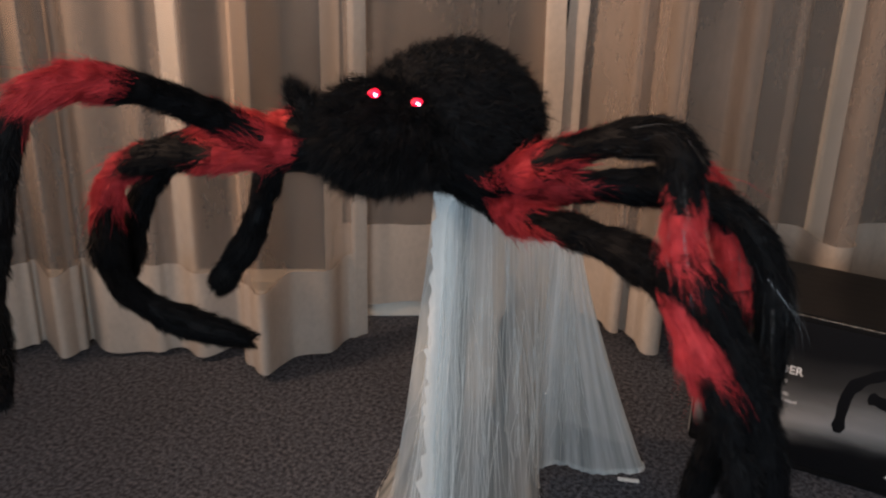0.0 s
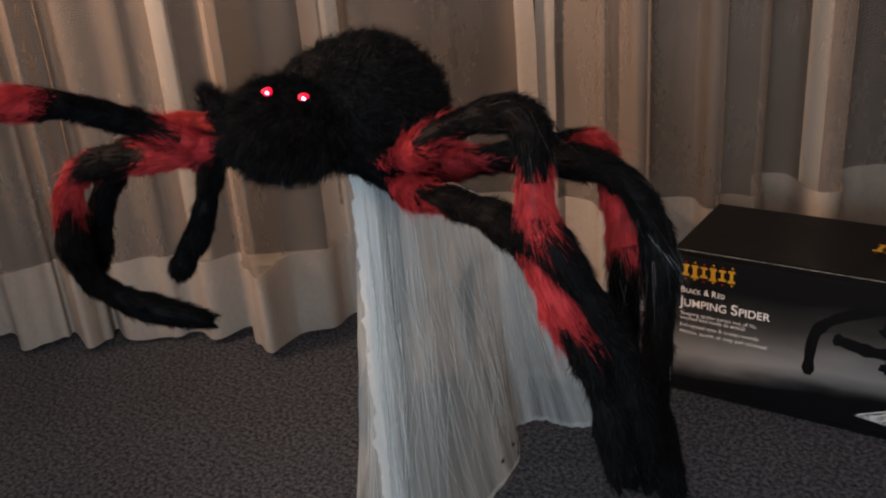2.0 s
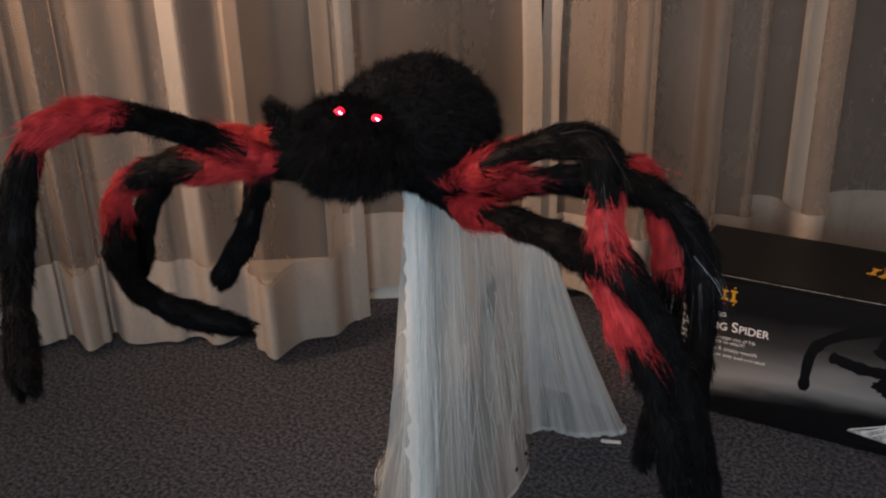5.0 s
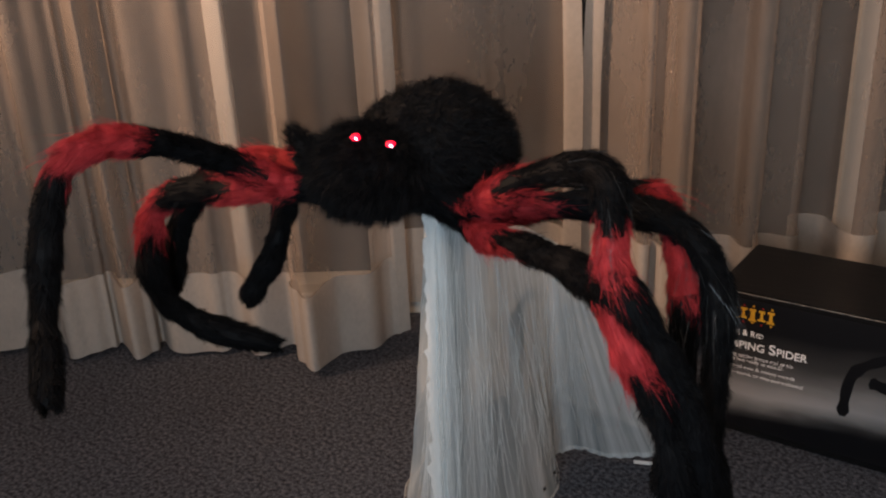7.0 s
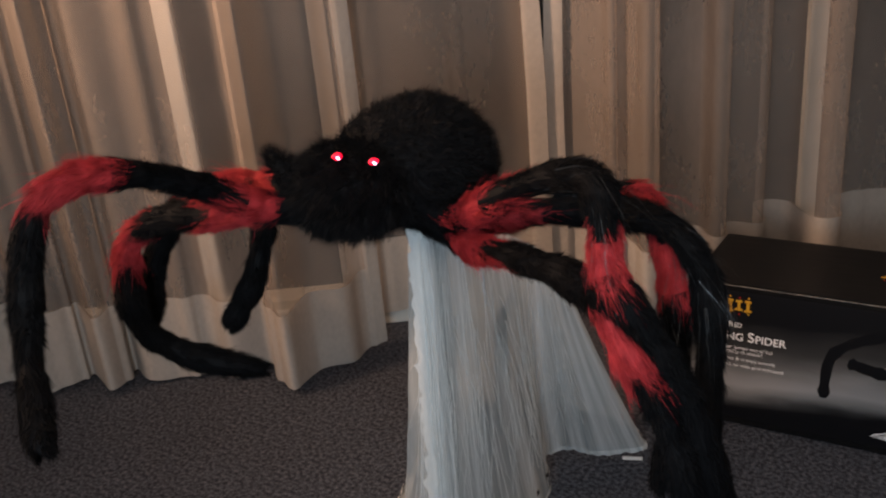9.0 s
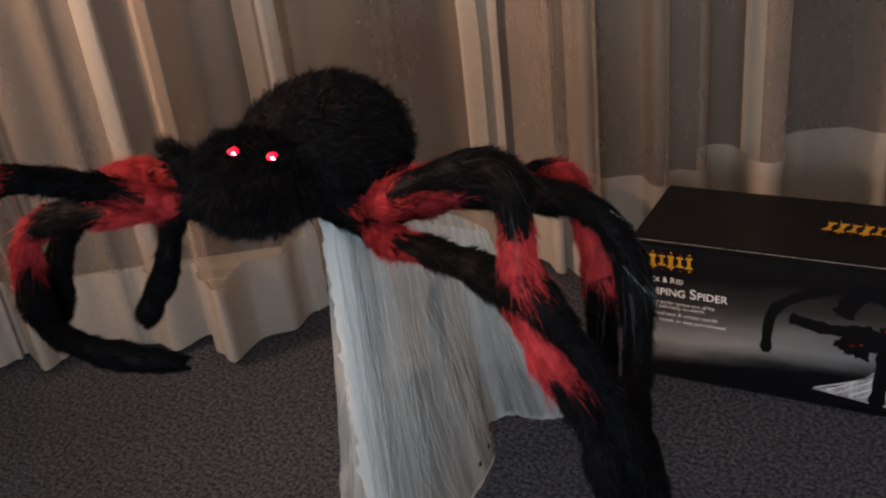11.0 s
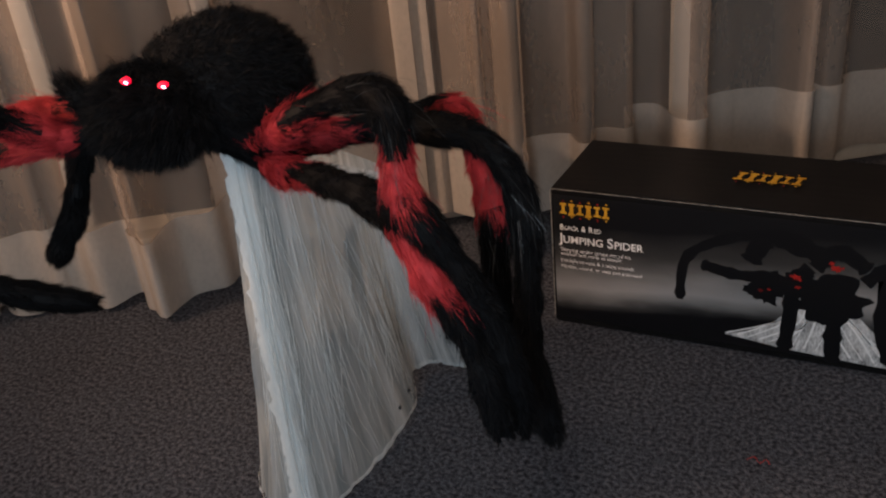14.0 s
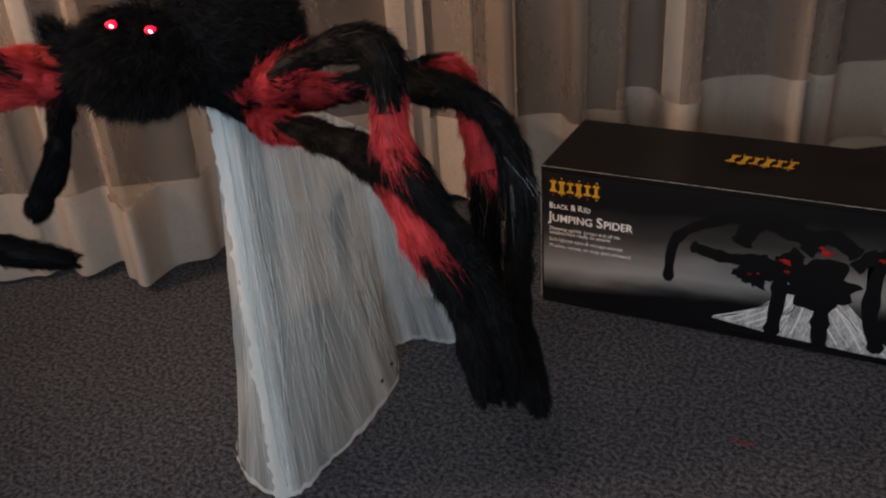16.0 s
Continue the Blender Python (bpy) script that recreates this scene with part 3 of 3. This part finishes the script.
    for _ in range(260):
        i, r0, ln = rng.integers(0, 150), rng.integers(0, 16), rng.integers(6, 14)
        rr = np.clip(np.linspace(r0, r0 + ln, 5).astype(int), 0, rows - 2)
        drift = np.cumsum(rng.normal(rng.normal(0, 1.6), 1.0, 5)).astype(int)
        line = smooth_path(at[rr, (i + drift) % n], 14)
        line[:, 0] += 0.0025
        line[:, 1] -= 0.0025
        ln = 14
        tv, tf, *_ = tube(line, np.full(ln, rng.uniform(0.00018, 0.0006)), 4)
        groups.append((tv, tf))
    ob = put("loose_threads", mesh_of("loose_threads", *joined(groups), HEMGAUZE, True), root, "loose white threads on the gauze")
    ob.matrix_parent_inverse = root.matrix_basis.inverted()
    tagged(ob, kind="stuff")
    return root


gauze_tent()

stand = tagged(empty("spring_stand", (-0.25, -0.6, 0)), "dark metal stand under the gauze carrying the spider", "stand")
for x, y, z0, z1, r in ((-0.21, -0.72, 0.004, 0.80, 0.018), (-0.25, -0.45, 0.004, 0.5, 0.015)):
    bm = bmesh.new()
    bmesh.ops.create_cone(bm, cap_ends=True, segments=20, radius1=r, radius2=r, depth=z1 - z0, matrix=pose(x + 0.25, y + 0.6, (z0 + z1) / 2))
    part("post", bm, BLACK, stand)
part("base_plate", block(-0.03, -0.13, 0.003, 0.06, 0.20, 0.02, 0.004), BLACK, stand)


# ---- the spider ----
spider = tagged(empty("toy_spider", (-0.2, -0.74, 0.74)), "furry black toy spider with red leg bands and glowing red eyes", "spider decoration")
SI = spider.matrix_basis.inverted()
rng = np.random.default_rng(5)


def hairs(base, out, along, length, width, lay, wild):
    """Tapered hairs, each a thin triangle that leans from its base towards along."""
    k = len(base)
    # neighbouring hairs lean together in locks
    lock = np.stack([np.sin(base[:, 0] * 143 + 2.1 * np.sin(base[:, 1] * 97)) * np.cos(base[:, 2] * 121), np.sin(base[:, 1] * 137 + 1.7 * np.sin(base[:, 2] * 103)) * np.cos(base[:, 0] * 109),
                     np.sin(base[:, 2] * 129 + 1.9 * np.sin(base[:, 0] * 91)) * np.cos(base[:, 1] * 117)], 1)
    d = out * (1 - lay) + along * lay + 0.30 * lock + rng.normal(0, wild, (k, 3))
    d /= np.linalg.norm(d, axis=1)[:, None]
    side = np.cross(d, rng.normal(0, 1, (k, 3)))
    side /= np.linalg.norm(side, axis=1)[:, None]
    ln = length * (rng.uniform(0.45, 1.15, (k, 1)) + (rng.uniform(0, 1, (k, 1)) > 0.97) * 0.6)
    w = width * rng.uniform(0.6, 1.2, (k, 1))
    mid = base + d * ln * 0.6
    d2 = d + along * 0.35 + np.array((0, 0, -0.25))
    d2 /= np.linalg.norm(d2, axis=1)[:, None]
    tip = mid + d2 * ln * 0.5
    verts = np.stack([base - side * w, base + side * w, mid + side * w * 0.6, mid - side * w * 0.6, tip], 1).reshape(-1, 3)
    faces = []
    for i in range(k):
        j = 5 * i
        faces += [(j, j + 1, j + 2, j + 3), (j + 3, j + 2, j + 4)]
    return verts, faces


def fur_on(path, radius, t, a, b, lo, hi, count, length, lay=0.74, wild=0.12, width=0.00045):
    ang = rng.uniform(0, 2 * math.pi, count)[:, None]
    edge = 0.022 * np.sin(ang[:, 0] * 2 + 40 * lo) + 0.012 * np.sin(ang[:, 0] * 5 + 70 * lo)
    u = np.clip(rng.uniform(lo, hi, count) + edge + rng.normal(0, 0.012, count), 0.0, 0.995) * (len(path) - 1)
    i = np.minimum(u.astype(int), len(path) - 2)
    f = (u - i)[:, None]
    c, rr = path[i] * (1 - f) + path[i + 1] * f, (radius[i] * (1 - f[:, 0]) + radius[i + 1] * f[:, 0])[:, None]
    out = np.cos(ang) * a[i] + np.sin(ang) * b[i]
    return hairs(c + out * rr * 0.97, out, t[i], length, width, lay, wild)


def leg(points, thick, bands, label, shiny=None):
    n = 90
    path = smooth_path(points, n)
    # the bands are given by the points along the leg
    bands = [(lo / (len(points) - 1), hi / (len(points) - 1)) for lo, hi in bands]
    u = np.linspace(0, 1, n)
    radius = thick * (0.97 + 0.12 * np.sin(u * 23 + thick * 900) + 0.07 * np.sin(u * 51)) * np.where(u > 0.95, np.sqrt(np.maximum(0.05, (1.001 - u) / 0.05)), 1)
    v, f, t, a, b = tube(path, radius)
    dark, black = [(v, f)], []
    edges = [0.0] + [e for band in bands for e in band] + [1.0]
    for lo, hi in zip(edges[::2], edges[1::2]):
        if hi - lo > 0.005:
            dark.append(fur_on(path, radius, t, a, b, lo, hi, int(27000 * (hi - lo)), 0.0135))
    ob = put("leg", mesh_of("leg", *joined(dark), LEG_HAIR), spider, label)
    ob.matrix_parent_inverse = SI
    for lo, hi in bands:
        i0 = int((lo + 0.012) * (n - 1)) + 1
        i1 = max(i0 + 2, int((hi - 0.012) * (n - 1)))
        rv, rf, *_ = tube(path[i0:i1 + 1], radius[i0:i1 + 1] * 1.03)
        grow = [(rv, rf), fur_on(path, radius * 1.05, t, a, b, lo, hi, int(24000 * (hi - lo) + 500), 0.020, 0.84, 0.10, 0.0004)]
        rb = put("red_band", mesh_of("red_band", *joined(grow), RED_HAIR), ob, "bright red furry band")
        wisps = fur_on(path, radius * 1.05, t, a, b, lo, hi, int(500 * (hi - lo)) + 25, 0.05, 0.86, 0.16, 0.0004)
        put("red_fringe", mesh_of("red_fringe", *wisps, RED_HAIR), ob, "long loose red hairs")
    # sparse paler hairs put the fur's highlights into the colour
    if shiny:
        put("hair_fringe", mesh_of("hair_fringe", *fur_on(path, radius * 1.12, t, a, b, shiny[0] / (len(points) - 1), shiny[1] / (len(points) - 1), 90, 0.075, 0.95, 0.05, 0.0003), SHEEN_HAIR), ob, "long loose hairs in paler grey for the sheen on the fur")
    return ob


leg([(-0.25, -0.91, 0.845), (-0.316, -0.93, 0.836), (-0.349, -0.97, 0.849), (-0.382, -1.02, 0.887), (-0.41, -1.08, 0.921), (-0.431, -1.13, 0.938), (-0.445, -1.18, 0.944), (-0.472, -1.21, 0.923), (-0.48, -1.235, 0.878), (-0.474, -1.26, 0.817),
     (-0.454, -1.29, 0.754), (-0.408, -1.33, 0.705), (-0.367, -1.36, 0.676)], 0.0185, [(1.3, 2.4), (4.9, 7.1)], "front leg held out high, foot hanging free")
leg([(-0.26, -0.90, 0.83), (-0.326, -0.92, 0.827), (-0.392, -0.93, 0.816), (-0.463, -0.945, 0.806), (-0.542, -0.955, 0.797), (-0.61, -0.965, 0.77), (-0.63, -0.98, 0.725), (-0.622, -0.995, 0.672), (-0.618, -0.99, 0.614), (-0.595, -0.965, 0.567),
     (-0.542, -0.93, 0.534), (-0.469, -0.88, 0.504)], 0.0205, [(1.6, 3.0), (4.7, 6.3)], "leg bent under, foot curling inward")
leg([(-0.28, -0.87, 0.835), (-0.362, -0.86, 0.831), (-0.427, -0.84, 0.83), (-0.453, -0.83, 0.78), (-0.468, -0.84, 0.721), (-0.481, -0.86, 0.66), (-0.506, -0.875, 0.613), (-0.52, -0.89, 0.584)], 0.0175, [(1.4, 2.3)], "leg hanging straight down")
leg([(-0.27, -0.82, 0.835), (-0.399, -0.82, 0.814), (-0.463, -0.83, 0.817), (-0.52, -0.85, 0.815), (-0.576, -0.87, 0.791), (-0.622, -0.892, 0.752), (-0.644, -0.91, 0.703), (-0.658, -0.925, 0.647), (-0.655, -0.94, 0.59)], 0.0215, [(2.1, 3.7)],
    "leg mostly hidden behind the others")
leg([(-0.16, -0.84, 0.83), (-0.091, -0.85, 0.813), (-0.032, -0.87, 0.845), (0.026, -0.88, 0.879), (0.076, -0.885, 0.9), (0.117, -0.89, 0.907), (0.146, -0.905, 0.892), (0.156, -0.92, 0.86), (0.162, -0.93, 0.828), (0.174, -0.94, 0.798),
     (0.201, -0.945, 0.762), (0.231, -0.94, 0.715), (0.258, -0.935, 0.666), (0.275, -0.93, 0.606), (0.287, -0.925, 0.532), (0.296, -0.92, 0.471)], 0.0205, [(1.3, 2.5), (7.3, 9.0)], "arched leg with a red knee", (3.0, 9.4))
leg([(-0.17, -0.83, 0.805), (-0.098, -0.84, 0.783), (-0.042, -0.87, 0.782), (0.022, -0.89, 0.786), (0.087, -0.905, 0.783), (0.142, -0.93, 0.772), (0.17, -0.945, 0.751), (0.194, -0.95, 0.717), (0.223, -0.955, 0.674), (0.25, -0.957, 0.62),
     (0.267, -0.957, 0.562), (0.28, -0.957, 0.49)], 0.0195, [(1.2, 2.4), (5.9, 7.8)], "low front leg with a red knee")
leg([(-0.18, -0.78, 0.82), (-0.125, -0.79, 0.792), (-0.068, -0.78, 0.794), (-0.005, -0.76, 0.8), (0.056, -0.74, 0.801), (0.111, -0.73, 0.798), (0.162, -0.722, 0.789), (0.201, -0.72, 0.758), (0.228, -0.73, 0.709), (0.241, -0.745, 0.641),
     (0.245, -0.765, 0.563), (0.252, -0.785, 0.485), (0.273, -0.8, 0.416), (0.293, -0.81, 0.363)], 0.0205, [(1.9, 2.8)], "long rear leg hanging down", (6.5, 9.0))
leg([(-0.18, -0.77, 0.80), (-0.128, -0.77, 0.771), (-0.072, -0.74, 0.774), (-0.008, -0.7, 0.779), (0.065, -0.68, 0.797), (0.111, -0.672, 0.802), (0.150, -0.69, 0.765), (0.174, -0.72, 0.718), (0.189, -0.735, 0.663), (0.189, -0.74, 0.59),
     (0.192, -0.74, 0.513), (0.186, -0.745, 0.441), (0.169, -0.75, 0.362)], 0.0195, [(4.7, 5.5), (6.2, 7.7)], "rear leg with a red knee", (6.0, 9.0))


def furry_lump(name, centre, radii, turn, count, length, label, flow, lump=0.06):
    bm = bmesh.new()
    bmesh.ops.create_icosphere(bm, subdivisions=4, radius=1)
    m = pose(*centre, *turn)
    rot = np.array(m.to_3x3())
    for v in bm.verts:
        v.co *= 1 + lump * noise.noise(v.co * 2.3 + Vector(centre) * 9)
        v.co = m @ Vector((v.co.x * radii[0], v.co.y * radii[1], v.co.z * radii[2]))
    core = np.array([v.co[:] for v in bm.verts])
    faces = [tuple(v.index for v in f.verts) for f in bm.faces]
    bm.normal_update()
    nor = np.array([v.normal[:] for v in bm.verts])
    bm.free()
    i = rng.integers(0, len(core), count)
    base = core[i] + rng.normal(0, 0.004, (count, 3))
    fl = np.tile(np.array(flow, float), (count, 1))
    ob = put(name, mesh_of(name, *joined([(core, faces), hairs(base, nor[i], fl, length, 0.0005, 0.66, 0.14)]), BLACK_HAIR), spider, label)
    ob.matrix_parent_inverse = SI
    return ob


furry_lump("abdomen", (-0.198, -0.765, 0.862), (0.107, 0.122, 0.092), (-12, 0, 0), 60000, 0.016, "round shaggy black abdomen", (0.2, 0.5, -0.3))
furry_lump("head", (-0.232, -0.890, 0.858), (0.080, 0.070, 0.062), (0, 0, 0), 36000, 0.022, "shaggy black head", (-0.1, -0.5, -0.3), 0.12)
furry_lump("feeler", (-0.312, -0.928, 0.882), (0.013, 0.017, 0.040), (0, -38, 0), 2600, 0.014, "black fur tuft beside the head", (-0.3, -0.3, 0.6))
for x, y, z in ((-0.200, -0.953, 0.926), (-0.148, -0.945, 0.921)):
    bm = bmesh.new()
    bmesh.ops.create_uvsphere(bm, u_segments=16, v_segments=10, radius=0.0066)
    for v in bm.verts:
        v.co *= 1 + 0.35 * noise.noise(v.co * 150 + Vector((x, y, z)) * 60)
        v.co.z *= 0.75
    eye = part("eye", bm, LED, spider, "glowing red eye", True)
    eye.matrix_basis = Matrix.Translation((x + 0.2, y + 0.74, z - 0.74))
    bm = bmesh.new()
    bmesh.ops.create_uvsphere(bm, u_segments=12, v_segments=8, radius=0.0019)
    for v in bm.verts:
        v.co = Vector((v.co.x * 1.35, v.co.y * 1.1, v.co.z * 0.8 - v.co.x * 0.45))
    core = part("lamp", bm, LED_CORE, eye, "white-hot point of light", True)
    core.matrix_basis = Matrix.Translation((0.0058, -0.0060, -0.0002))

# ---- small things ----
for x, y, z in ((-0.158, -0.46, 0.09), (-0.16, -0.50, 0.075)):
    bug = tagged(empty("plastic_spider", (x, y, z)), "tiny black plastic spider caught on the gauze", "toy spider", "plastic spiders on the gauze")
    bm = bmesh.new()
    bmesh.ops.create_uvsphere(bm, u_segments=10, v_segments=6, radius=0.0035)
    part("body", bm, DARK_INK, bug, "", True)
    for k in range(6):
        part("leg", block(0, -0.0004, -0.0004, 0.008, 0.0004, 0.0004), DARK_INK, bug).matrix_basis = pose(0, 0, 0, 90, 60 * k + 15, 90)

thread = smooth_path([(-0.02, 0.0, 0.003), (-0.008, 0.008, 0.006), (0.004, -0.003, 0.004), (0.014, 0.006, 0.007), (0.022, 0.0, 0.003)], 24)
v, f, *_ = tube(thread, np.full(24, 0.0011), 6)
tagged(put("red_thread", mesh_of("red_thread", v, f, RED, True), None, "", pose(0.525, -0.35, 0)), "loose tuft of red fibre lying on the carpet", "thread")
tag = tagged(part("paper_tag", block(-0.022, -0.006, 0.0, 0.022, 0.006, 0.002, 0.0006), WHITE_INK, None), "small white paper tag at the gauze hem", "tag")
tag.matrix_basis = pose(-0.06, -0.222, 0.002, 0, 4, 25)
